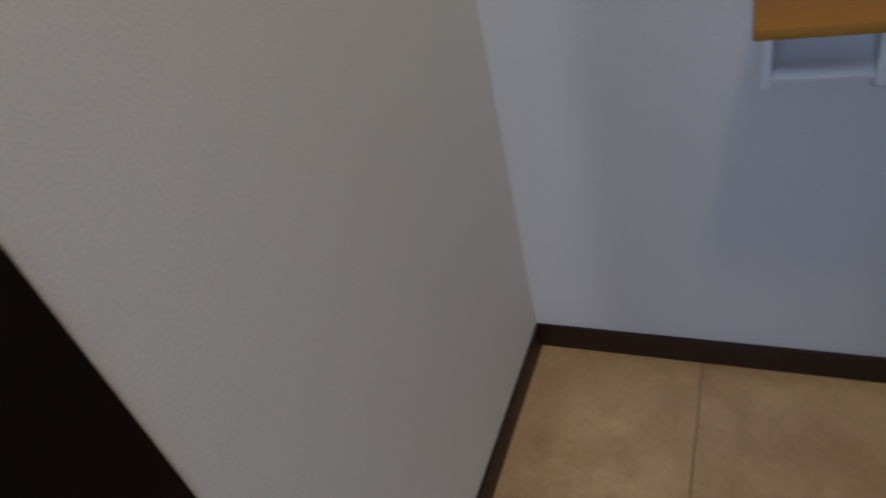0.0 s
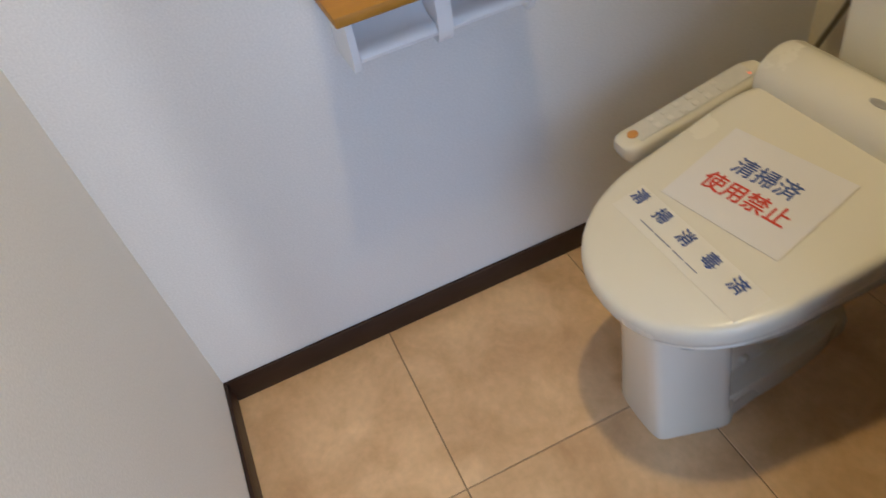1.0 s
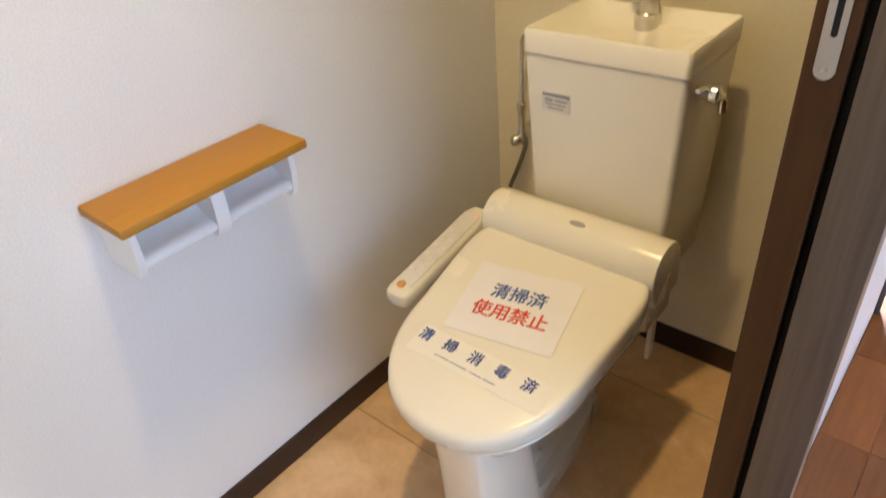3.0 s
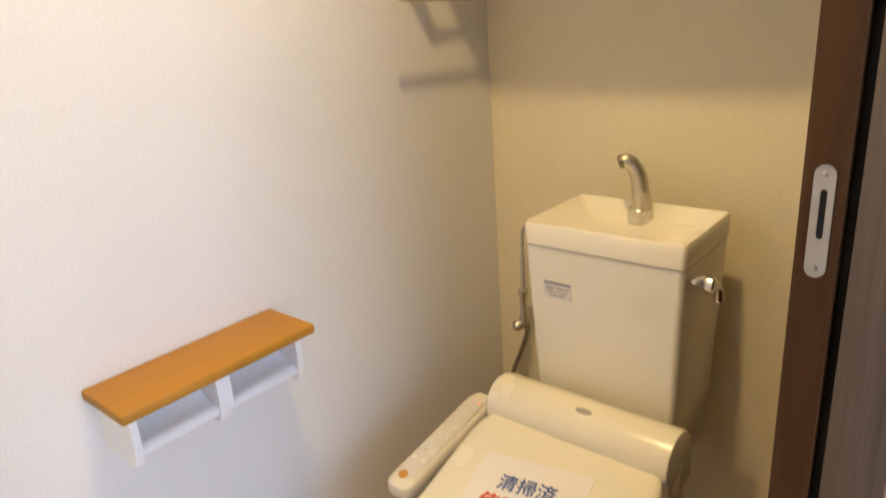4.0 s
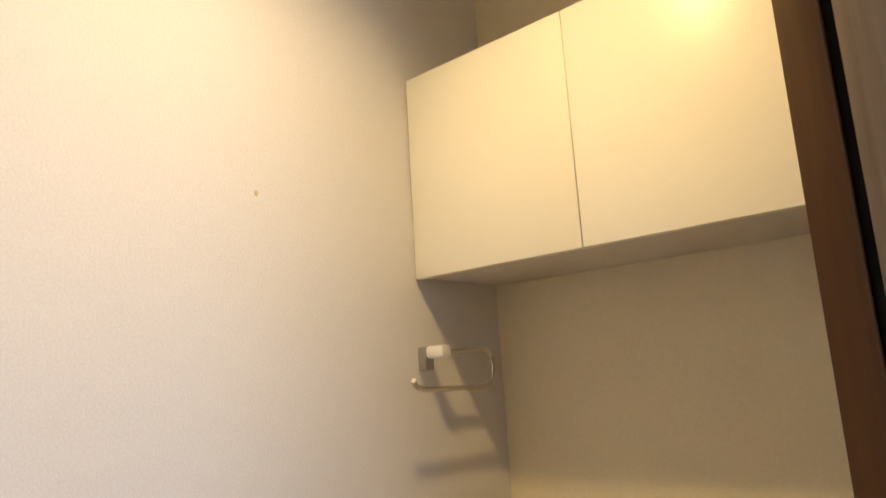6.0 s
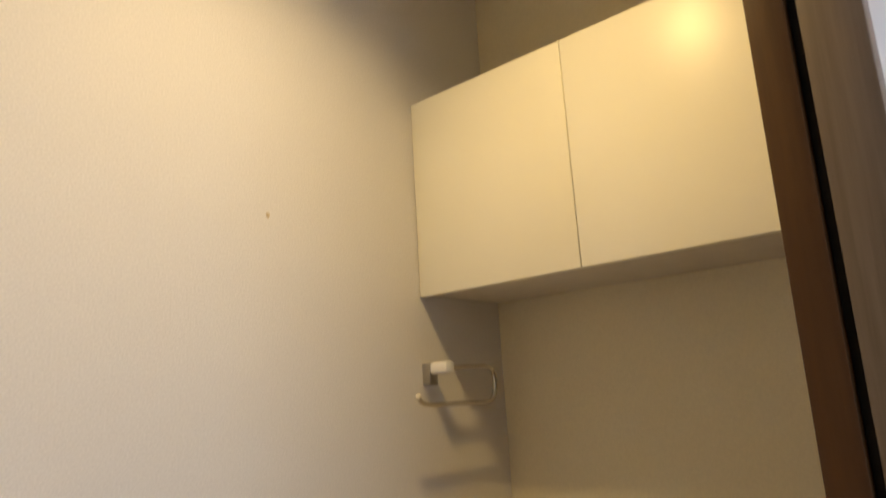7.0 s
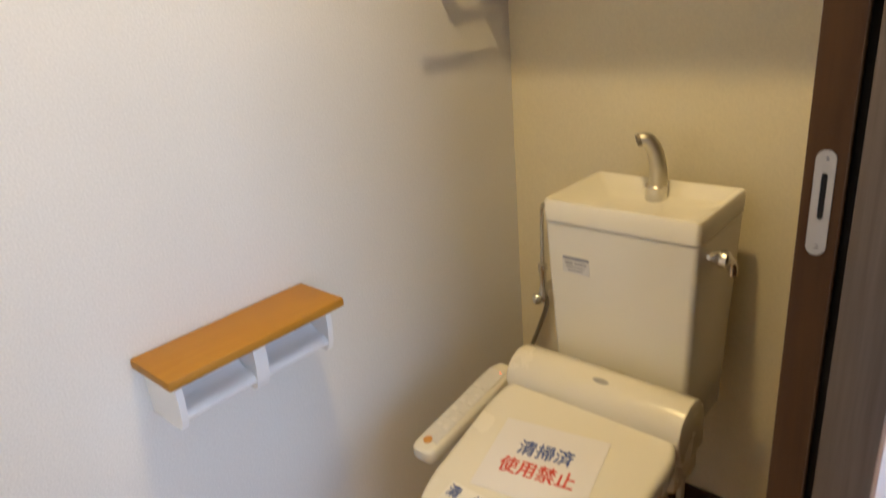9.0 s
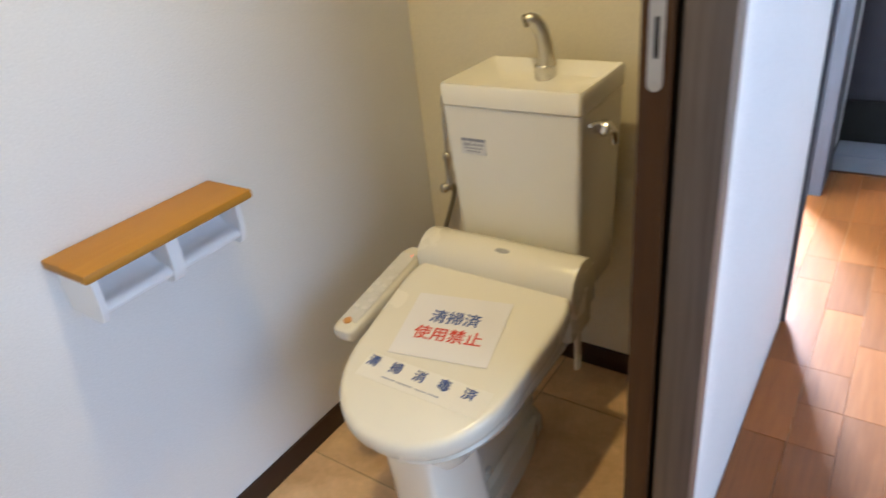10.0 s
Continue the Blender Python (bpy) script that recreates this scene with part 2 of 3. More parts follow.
structure("ceiling", boxes((-0.1, W + 0.0, -0.1, L + 0.1, H, H + 0.08)), M_CEIL, "white papered lavatory ceiling", "ceiling")
structure("ceiling_hall", boxes((HX, 3.5, -1.6, 4.4, H, H + 0.08), (-1.7, HX, 1.9, 4.4, H, H + 0.08)), M_CEIL, "white hall ceiling", "ceiling")

# the sliding leaf pushed back inside, along the lavatory's east side
leaf = tagged(new("door_2"), "brown wooden sliding door leaf beside the cistern", "door", kind="structure")
part("panel", boxes((0.837, W - 0.001, 0.778, L - 0.012, 0.003, 2.05), bevel=0.001), M_FRAME, leaf)
part("rail", boxes((0.834, W - 0.001, 0.778, L - 0.012, 2.052, 2.09), bevel=0.001), M_FRAME, leaf)

# dark trim along floor and ceiling
structure("baseboard_west", boxes((0, 0.008, 0.008, L - 0.008, 0, 0.066), bevel=0.0015), M_TRIM_H, "dark brown wooden baseboard", "baseboard")
structure("baseboard_south", boxes((0, 0.8555, 0, 0.008, 0, 0.066), bevel=0.0015), M_TRIM_H, "dark brown wooden baseboard", "baseboard")
structure("baseboard_north", boxes((0, W, L - 0.008, L, 0, 0.066), bevel=0.0015), M_TRIM_H, "dark brown wooden baseboard", "baseboard")
structure("cornice_west", boxes((0, 0.014, 0.014, L - 0.014, 2.372, H), bevel=0.002), M_TRIM_H, "dark brown wooden ceiling trim", "trim")
structure("cornice_north", boxes((0, W, L - 0.014, L, 2.372, H), bevel=0.002), M_TRIM_H, "dark brown wooden ceiling trim", "trim")
structure("cornice_south", boxes((0, W, 0, 0.014, 2.372, H), bevel=0.002), M_TRIM_H, "dark brown wooden ceiling trim", "trim")
structure("cornice_east", boxes((W - 0.014, W, 0.014, L - 0.014, 2.372, H), bevel=0.002), M_TRIM_H, "dark brown wooden ceiling trim", "trim")

# the doorway's frame: a room-side jamb, a dark groove and a hall-side casing
door_frame = tagged(new("door_1"), "dark brown wooden sliding-door frame with steel strike plate", "door frame", kind="structure")
XJ, XG0, XG1, XC = 0.8435, 0.877, 0.886, 0.936
part("jamb", boxes((XJ, XG0, 0.730, 0.775, 0, DOOR_H), bevel=0.0012), M_FRAME, door_frame, "brown wooden jamb")
part("groove", boxes((XG0, XG1, 0.746, 0.775, 0, DOOR_H)), M_RUBBER, door_frame, "black rubber-lined groove")
part("casing", boxes((XG1, XC, 0.733, 0.775, 0, DOOR_H), bevel=0.0015), M_CASING, door_frame, "grey-brown grained casing")
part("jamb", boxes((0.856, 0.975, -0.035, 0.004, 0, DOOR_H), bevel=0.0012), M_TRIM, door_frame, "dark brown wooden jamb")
part("head", boxes((XJ - 0.006, XC, -0.035, 0.775, DOOR_H, DOOR_H + 0.04), bevel=0.0015), M_FRAME, door_frame)
part("threshold", boxes((XJ, HX + 0.002, 0.004, 0.730, -0.02, 0.004), bevel=0.001), M_FRAME, door_frame, "brown wooden threshold strip")
plate = bmesh.new()
outer = [plate.verts.new((0.861 + u, 0, 1.0705 + v)) for u, v in stadium(0.0165, 0.098)]
inner = [plate.verts.new((0.8615 + u, 0, 1.0775 + v)) for u, v in stadium(0.0052, 0.043)]
ne = len(outer)
for i in range(ne):
    j = (i + 1) % ne
    plate.faces.new((outer[i], outer[j], inner[j], inner[i]))
for v in plate.verts:
    v.co.y = 0.7292
ext = bmesh.ops.extrude_face_region(plate, geom=list(plate.faces))
for v in [g for g in ext["geom"] if isinstance(g, bmesh.types.BMVert)]:
    v.co.y -= 0.0016
strike = part("strike_plate", plate, M_SATIN, door_frame, "brushed steel strike plate with a slot")
part("slot", boxes((0.8585, 0.8645, 0.7288, 0.7299, 1.056, 1.099)), M_RUBBER, strike, "black slot")
for zz in (1.112, 1.030):
    part("screw", turned([(0.0026, 0), (0.0026, 0.0006), (0.0018, 0.0011)], 12), M_SATIN, strike).matrix_local = pose(0.861, 0.7277, zz, 90)

# ---- ceiling lamp, above the view ----
lamp = thing("ceiling_lamp", "small flat round ceiling lamp giving warm light", "ceiling lamp", at=(BULB[0], BULB[1], H))
part("base", turned([(0.075, 0), (0.075, -0.006), (0.060, -0.012), (0.020, -0.013)], 32), M_WHITE, lamp, "white plastic base")
# unseen ring, added to cut the lamp's hot spot high on the walls
part("baffle", loft([[(r * math.cos(2 * math.pi * i / 40), r * math.sin(2 * math.pi * i / 40), z) for i in range(40)] for r, z in ((0.064, -0.012), (0.064, -0.032), (0.060, -0.032), (0.060, -0.012))], cap=False), M_BAFFLE, lamp, "added dark ring that dims the lamp on the upper walls")


# ---- the lavatory pan with cistern ----
XT = 0.441
toilet = thing("toilet", "ivory ceramic toilet with bidet seat, lid closed, on tan tiles", "toilet", at=(XT, 1.0, 0))
TY = 1.0


def egg(hw, y0, y1, z, n=48, sq=2.6, taper=0.0, slope=0.0):
    """An outline with a round front and a squarer back."""
    ring = []
    yc = y0 + min(hw * 1.15, (y1 - y0) * 0.55)
    for i in range(n):
        a = 2 * math.pi * i / n
        c, s = math.cos(a), math.sin(a)
        if s < 0:
            x, y = hw * math.copysign(abs(c) ** (2 / 2.25), c), yc - (yc - y0) * abs(s) ** (2 / 2.1)
        else:
            k = 7.0
            x, y = hw * math.copysign(abs(c) ** (2 / k), c), yc + (y1 - yc) * abs(s) ** (2 / k)
            x *= 1 + taper * (y - yc) / (y1 - yc)
        ring.append((x, y - TY, z + slope * (y - TY)))
    return ring


def column(z, front, y0, side, waist):
    """The foot's outline: a flat front with edges, flaring sides, then drawn in behind."""
    half = [(0.0, y0 - 0.004), (front * 0.5, y0 - 0.003), (front * 0.8, y0), (front * 0.94, y0 + 0.004), (front * 1.02, y0 + 0.012), (front + (side - front) * 0.45, y0 + 0.055), (side, y0 + 0.115), (side, y0 + 0.128),
            (side * 0.9 + waist * 0.1, y0 + 0.134), (waist, y0 + 0.150), (waist * 0.85, 0.96), (waist * 0.66, 1.06), (waist * 0.5, 1.16), (waist * 0.3, 1.17)]
    return [(x, y - TY, z) for x, y in half] + [(-x, y - TY, z) for x, y in half[:0:-1]]


rings = [column(0.0, 0.064, 0.713, 0.094, 0.082), column(0.010, 0.064, 0.712, 0.094, 0.082), column(0.040, 0.062, 0.710, 0.091, 0.079), column(0.058, 0.061, 0.709, 0.088, 0.036),
         column(0.14, 0.057, 0.704, 0.081, 0.030), column(0.22, 0.054, 0.698, 0.074, 0.034), column(0.28, 0.054, 0.693, 0.073, 0.050), column(0.335, 0.057, 0.690, 0.082, 0.08)]
part("foot", loft(rings), M_IVORY, toilet, "ivory ceramic foot with drawn-in sides")
bowl = [egg(0.078, 0.712, 1.14, 0.262), egg(0.102, 0.694, 1.16, 0.300), egg(0.130, 0.680, 1.18, 0.328), egg(0.149, 0.670, 1.19, 0.346), egg(0.157, 0.664, 1.20, 0.358),
        egg(0.159, 0.662, 1.20, 0.368), egg(0.155, 0.664, 1.195, 0.374)]
part("bowl", loft(bowl), M_IVORY, toilet, "ivory ceramic bowl")
for sx in (-1, 1):
    sweep = [[(sx * (0.030 + 0.046 * math.cos(radians(a)) * k), -0.150 + 0.290 * math.sin(radians(a)), z) for a in range(-8, 91, 7)] for z, k in ((0.0, 1.0), (0.040, 0.97), (0.052, 0.90))]
    part("plinth", loft([ring + [(0.0, 0.140, ring[0][2]), (0.0, -0.190, ring[0][2])] for ring in sweep]), M_IVORY, toilet, "curved ceramic plinth")
    part("bolt_cover", turned([(0.010, 0), (0.010, 0.004), (0.006, 0.009), (0.002, 0.010)], 14), M_PLASTIC, toilet).matrix_local = pose(sx * 0.033, -0.09, 0.085, 0, sx * 90)
SL = 0.22                               # slope of the lid
seat = [egg(0.156, 0.655, 1.09, 0.395, taper=0.06, slope=SL * 0.55), egg(0.161, 0.650, 1.09, 0.398, taper=0.06, slope=SL * 0.55),
        egg(0.162, 0.649, 1.09, 0.412, taper=0.06, slope=SL * 0.75), egg(0.158, 0.653, 1.09, 0.418, taper=0.06, slope=SL * 0.75)]
part("seat", loft(seat), M_PLASTIC, toilet, "ivory plastic seat ring")
Z1 = 0.495                              # the lid's top at y = 1
lid_rings = [egg(0.160, 0.648, 1.062, Z1 - 0.056, taper=0.10, slope=SL * 0.82), egg(0.170, 0.637, 1.062, Z1 - 0.055, taper=0.10, slope=SL * 0.82), egg(0.175, 0.632, 1.062, Z1 - 0.050, taper=0.10, slope=SL * 0.82), egg(0.1775, 0.629, 1.062, Z1 - 0.040, taper=0.10, slope=SL * 0.84),
             egg(0.178, 0.628, 1.062, Z1 - 0.018, taper=0.10, slope=SL * 0.97), egg(0.1772, 0.6295, 1.062, Z1 - 0.007, taper=0.10, slope=SL),
             egg(0.1735, 0.634, 1.061, Z1 - 0.002, taper=0.10, slope=SL), egg(0.166, 0.642, 1.058, Z1 - 0.0002, taper=0.10, slope=SL),
             egg(0.10, 0.72, 1.03, Z1, taper=0.10, slope=SL)]
lid = part("lid", loft(lid_rings), M_PLASTIC, toilet, "ivory plastic lid, closed", smooth=60)

# the seat's rear housing, with a half-round cover over the hinge
hx0, hx1 = -0.190, 0.184
prof = [(1.046, 0.472), (1.039, 0.492), (1.037, 0.514), (1.044, 0.536), (1.062, 0.552), (1.082, 0.560), (1.104, 0.559), (1.124, 0.551), (1.142, 0.53), (1.150, 0.50), (1.150, 0.44), (1.06, 0.44)]
cover = []
for x, s in ((hx0, 0.9), (hx0 + 0.004, 0.97), (hx0 + 0.010, 1), (hx1 - 0.004, 1), (hx1 - 0.001, 0.99), (hx1, 0.96)):
    cover.append([(x, 1.10 + (y - 1.10) * s - TY, 0.49 + (z - 0.49) * s) for y, z in prof])
housing = part("hinge_cover", loft(cover), M_PLASTIC, toilet, "rounded ivory hinge cover", smooth=50)
badge = turned([(0.0165, -0.001), (0.0165, 0.0008), (0.0150, 0.0014)], 28)
for v in badge.verts:
    v.co.y *= 0.36
part("badge", badge, M_BADGE, housing, "small oval grey badge").matrix_local = pose(0.013, 1.0715 - TY, 0.5560, 22)
part("housing", boxes((-0.180, 0.174, 1.055 - TY, 1.16 - TY, 0.372, 0.485), bevel=0.012), M_PLASTIC, toilet, "ivory seat housing")
part("drain_tab", boxes((0.164, 0.176, 1.080 - TY, 1.100 - TY, 0.290, 0.395), bevel=0.005), M_PLASTIC, toilet, "ivory side tab")

# control arm
arm = bmesh.new()
arm_rings = []
for y, z, w, h in ((0.832, 0.433, 0.012, 0.016), (0.834, 0.4345, 0.020, 0.026), (0.840, 0.437, 0.027, 0.034), (0.852, 0.4395, 0.031, 0.038), (0.90, 0.447, 0.031, 0.039), (1.00, 0.464, 0.031, 0.040), (1.08, 0.478, 0.031, 0.042), (1.10, 0.481, 0.027, 0.038), (1.112, 0.482, 0.018, 0.028)):
    ring = []
    for i in range(20):
        a = 2 * math.pi * i / 20
        c, s = math.cos(a), math.sin(a)
        ring.append((w * math.copysign(abs(c) ** 0.55, c), y - TY, z - h / 2 + h / 2 * math.copysign(abs(s) ** 0.55, s)))
    arm_rings.append(ring)
arm.free()
arm = part("control_arm", loft(arm_rings), M_PLASTIC, toilet, "ivory control arm with small buttons")
arm.matrix_local = pose(-0.243, 0.004, 0.006, 1.5, 0, -1.0)
ARM_S = math.degrees(math.atan(0.17))
part("panel", boxes((-0.021, 0.021, -0.115, 0.115, -0.0008, 0.0012), bevel=0.0006), M_REMOTE, arm, "pale grey control panel").matrix_local = pose(0, -0.025, 0.4603, ARM_S)
btn = part("button", turned([(0.0095, 0), (0.0095, 0.002), (0.0075, 0.0034)], 20), M_ORANGE, arm, "orange stop button")
btn.matrix_local = pose(-0.002, -0.140, 0.4412, ARM_S)
for r in range(6):
    for c in (-1, 1):
        b1 = part("button", boxes((-0.0065, 0.0065, -0.005, 0.005, 0, 0.002), bevel=0.0008), M_KEY if (r + c) % 3 else M_REMOTE, arm)
        b1.matrix_local = pose(c * 0.0105, -0.098 + 0.025 * r, 0.4487 + 0.025 * r * 0.17, ARM_S)
led = part("indicator", turned([(0.002, 0), (0.002, 0.001), (0.001, 0.0016)], 10), M_LED, arm, "glowing red indicator")
led.matrix_local = pose(0.012, 0.082, 0.4790, ARM_S)

# cistern
def rect_ring(x0, x1, y0, y1, z, r=0.02, n=6):
    ring = []
    for cx, cy, a0 in ((x1 - r, y1 - r, 0), (x0 + r, y1 - r, 90), (x0 + r, y0 + r, 180), (x1 - r, y0 + r, 270)):
        for i in range(n + 1):
            a = radians(a0 + 90 * i / n)
            ring.append((cx - XT + r * math.cos(a), cy - TY + r * math.sin(a), z))
    return ring


tank = loft([rect_ring(0.318, 0.566, 1.185, 1.365, 0.385, 0.02), rect_ring(0.297, 0.578, 1.170, 1.368, 0.40, 0.016), rect_ring(0.293, 0.583, 1.166, 1.37, 0.52, 0.014),
             rect_ring(0.2825, 0.596, 1.152, 1.37, 0.8262, 0.012), rect_ring(0.285, 0.594, 1.1545, 1.368, 0.8283, 0.012)])
tank_ob = part("cistern", tank, M_IVORY, toilet, "ivory ceramic cistern tapering downwards")
TX0, TX1, TYF, TYB, TZ = 0.283, 0.598, 1.148, 1.372, 0.874
lid_t = loft([rect_ring(TX0 + 0.003, TX1 - 0.003, TYF + 0.004, TYB, 0.8285, 0.010), rect_ring(TX0 + 0.001, TX1 - 0.001, TYF + 0.001, TYB, 0.831, 0.010), rect_ring(TX0, TX1, TYF, TYB, 0.868, 0.009),
              rect_ring(TX0 + 0.003, TX1 - 0.003, TYF + 0.003, TYB - 0.002, 0.8735, 0.009), rect_ring(TX0 + 0.0055, TX1 - 0.0055, TYF + 0.0055, TYB - 0.005, 0.8735, 0.009),
              rect_ring(TX0 + 0.009, TX1 - 0.009, TYF + 0.010, TYB - 0.008, 0.870, 0.010), rect_ring(TX0 + 0.034, TX1 - 0.030, TYF + 0.05, TYB - 0.024, 0.846, 0.016),
              rect_ring(TX0 + 0.075, TX1 - 0.075, TYF + 0.08, TYB - 0.06, 0.838, 0.03)])
part("basin_top", lid_t, M_IVORY, toilet, "ivory ceramic top with hand-wash basin")
spout = part("spout", tube([(0.435 - XT, 0.338, 0.852), (0.435 - XT, 0.338, 0.885), (0.433 - XT, 0.3365, 0.915), (0.428 - XT, 0.333, 0.941), (0.420 - XT, 0.328, 0.958), (0.411 - XT, 0.322, 0.9655), (0.4035 - XT, 0.3175, 0.9645)],
                           0.011, 20, radii=(0.0188, 0.0128)), M_SPOUT, toilet, "tapered chrome hand-wash spout")
part("nozzle", turned([(0.0132, 0), (0.0135, 0.004), (0.0120, 0.008), (0.0092, 0.0085), (0.0088, 0.004)], 20), M_HOSE, spout, "dark chrome nozzle ring").matrix_local = (
    Matrix.Translation((0.4045 - XT, 0.3182, 0.9647)) @ Vector((-0.0075, -0.005, -0.0025)).to_track_quat("Z", "Y").to_matrix().to_4x4())
part("collar", turned([(0.0225, 0.838), (0.0230, 0.858), (0.0225, 0.868), (0.0195, 0.871)], 24), M_CHROME, spout, "chrome collar").matrix_local = pose(0.432 - XT, 0.338, 0)
sticker = part("label_sticker", boxes((0.322 - XT, 0.382 - XT, 1.1552 - TY, 1.1630 - TY, 0.724, 0.760)), M_LABEL, tank_ob, "pale printed label")
part("print_bar", boxes((0.323 - XT, 0.381 - XT, 1.1547 - TY, 1.1630 - TY, 0.7530, 0.7592)), M_GREY, sticker)
for xa, xb, za, zb in ((0.328, 0.345, 0.742, 0.749), (0.349, 0.376, 0.7435, 0.7485), (0.330, 0.372, 0.736, 0.7395), (0.334, 0.368, 0.729, 0.7325)):
    part("print_bar", boxes((xa - XT, xb - XT, 1.1550 - TY, 1.1630 - TY, za, zb)), M_PRINT, sticker)
lever = part("flush_lever", tube([(0.588 - XT, 0.222, 0.786), (0.604 - XT, 0.222, 0.786), (0.612 - XT, 0.222, 0.786)], 0.012, 16), M_CHROME, toilet, "chrome flush lever")
part("lever_hub", turned([(0.016, 0), (0.017, 0.006), (0.015, 0.016), (0.008, 0.019)], 20), M_CHROME, lever).matrix_local = pose(0.606 - XT, 0.222, 0.786, 0, 90)
part("lever_handle", tube([(0.618 - XT, 0.222, 0.786), (0.620 - XT, 0.236, 0.780), (0.621 - XT, 0.247, 0.768), (0.621 - XT, 0.251, 0.747)], 0.007, 12, radii=(0.008, 0.0095)), M_CHROME, lever)
part("lever_pin", tube([(0.606 - XT, 0.222, 0.798), (0.606 - XT, 0.190, 0.806), (0.606 - XT, 0.168, 0.808)], 0.004, 8), M_CHROME, lever)

# water supply on the wall
valve = thing("stop_valve", "chrome stop valve with a thin supply pipe beside the cistern", "valve", at=(0.104, 1.405, 0.55))
part("valve_body", tube([(0, 0.045, -0.02), (0, 0.03, -0.02), (0, 0.0, -0.02), (0, -0.002, -0.02)], 0.010, 14), M_CHROME, valve)
part("valve_knob", turned([(0.006, 0), (0.013, 0.004), (0.014, 0.014), (0.010, 0.020), (0.004, 0.021)], 18), M_CHROME, valve, "small chrome knob").matrix_local = pose(-0.004, -0.006, -0.045, 90, 0, -30)
part("valve_head", turned([(0.007, -0.055), (0.012, -0.045), (0.012, -0.03), (0.009, -0.018), (0.009, 0.03), (0.012, 0.034), (0.012, 0.05), (0.007, 0.054)], 18), M_CHROME, valve)
part("pipe", tube([(0, 0, 0.05), (0.001, 0, 0.10), (0.003, 0, 0.17), (0.016, -0.01, 0.215), (0.08, -0.04, 0.235), (0.20, -0.06, 0.238)], 0.0052, 10), M_CHROME, valve)
part("hose", tube([(0.004, 0, -0.03), (0.010, 0.0, -0.06), (-0.012, 0.0, -0.125), (-0.040, 0.0, -0.195), (-0.050, -0.02, -0.26), (0.03, -0.12, -0.27), (0.15, -0.22, -0.20)], 0.006, 10), M_HOSE, valve, "grey flexible hose")

# ---- the papers on the lid ----
LT = math.degrees(math.atan(SL))


def on_lid(x, y, up=0.0, turn=0.0):
    z = Z1 + SL * (y - TY)
    return pose(x, y, z, LT) @ pose(0, 0, up, 0, 0, turn)


sheet = thing("notice_sheet", "white paper notice with blue and red print taped on the lid", "notice")
sheet.matrix_world = on_lid(0.434, 0.893, 0.0012, 9.5)
part("paper", boxes((-0.103, 0.103, -0.082, 0.082, 0, 0.0006)), M_PAPER, sheet)
lettering("清掃済", 0.036, M_BLUE, sheet, pose(0.000, 0.021, 0.0010), bold=0.0011)
lettering("使用禁止", 0.0365, M_RED, sheet, pose(0.001, -0.024, 0.0010), bold=0.0013)
band = thing("paper_band", "thin paper band across the lid with blue print", "paper band")
band.matrix_world = on_lid(0.441, 0.760, 0.0010, 0)
part("strip", boxes((-0.126, 0.148, -0.030, 0.028, -0.0006, -0.0002)), M_BAND, band)
for i, ch in enumerate("清掃消毒済"):
    lettering(ch, 0.027, M_BLUE, band, pose(-0.108 + 0.054 * i, 0.008, 0.0008), bold=0.0009)
for i, (a, b) in enumerate(((-0.070, -0.040), (-0.036, 0.000), (0.006, 0.030), (0.034, 0.058))):
    part("print_bar", boxes((a, b, -0.0180, -0.0160, 0.0004, 0.0007)), M_GREY, band)

# ---- paper holder with shelf ----
holder = thing("paper_holder", "double white toilet-paper holder with an orange wooden shelf on the wall", "paper holder", at=(0, 0.586, 0.70))
HY = 0.586
bd = boxes((0, 0.124, 0.419 - HY, 0.752 - HY, 0.765 - 0.70, 0.782 - 0.70), bevel=0.0035)
part("shelf_board", bd, M_SHELF, holder, "orange-brown wooden shelf board")


def side_plate(y0, y1):
    outline = [(0.0, 0.065), (0.103, 0.065), (0.104, 0.030), (0.101, 0.0), (0.096, -0.016), (0.089, -0.023), (0.0, -0.022)]
    return loft([[(x, y - HY, z) for x, z in outline] for y in (y0, y1)])


for y0, y1 in ((0.434, 0.445), (0.570, 0.594), (0.722, 0.733)):
    part("bracket", side_plate(y0, y1), M_WHITE, holder, "white plastic bracket")
part("back_plate", boxes((0.0, 0.010, 0.445 - HY, 0.722 - HY, -0.015, 0.065)), M_WHITE, holder)
for y0, y1 in ((0.446, 0.569), (0.595, 0.721)):
    curve = [(0.030, 0.060), (0.040, 0.040), (0.054, 0.025), (0.068, 0.015), (0.080, 0.012), (0.090, 0.010), (0.098, 0.005), (0.100, -0.001), (0.097, -0.007), (0.088, -0.009), (0.068, -0.001), (0.048, 0.015), (0.035, 0.037), (0.025, 0.058)]
    part("flap", loft([[(x, y - HY, z) for x, z in curve] for y in (y0, y1)]), M_WHITE, holder, "curved white paper flap")

# ---- wall cabinet ----
cab = thing("wall_cabinet", "cream two-door cabinet hung over the cistern, doors closed", "cabinet", at=(0.417, L, 1.516))
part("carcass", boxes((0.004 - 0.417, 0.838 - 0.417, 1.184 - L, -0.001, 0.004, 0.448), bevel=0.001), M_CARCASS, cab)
for x0, x1 in ((0.003, 0.4020), (0.4040, 0.803)):
    part("door", boxes((x0 - 0.417, x1 - 0.417, 1.164 - L, 1.183 - L, 0.0, 0.450), bevel=0.0012), M_CABINET, cab, "cream cabinet door")
part("filler", boxes((0.806 - 0.417, 0.838 - 0.417, 1.166 - L, 1.183 - L, 0.0, 0.450)), M_CABINET, cab)

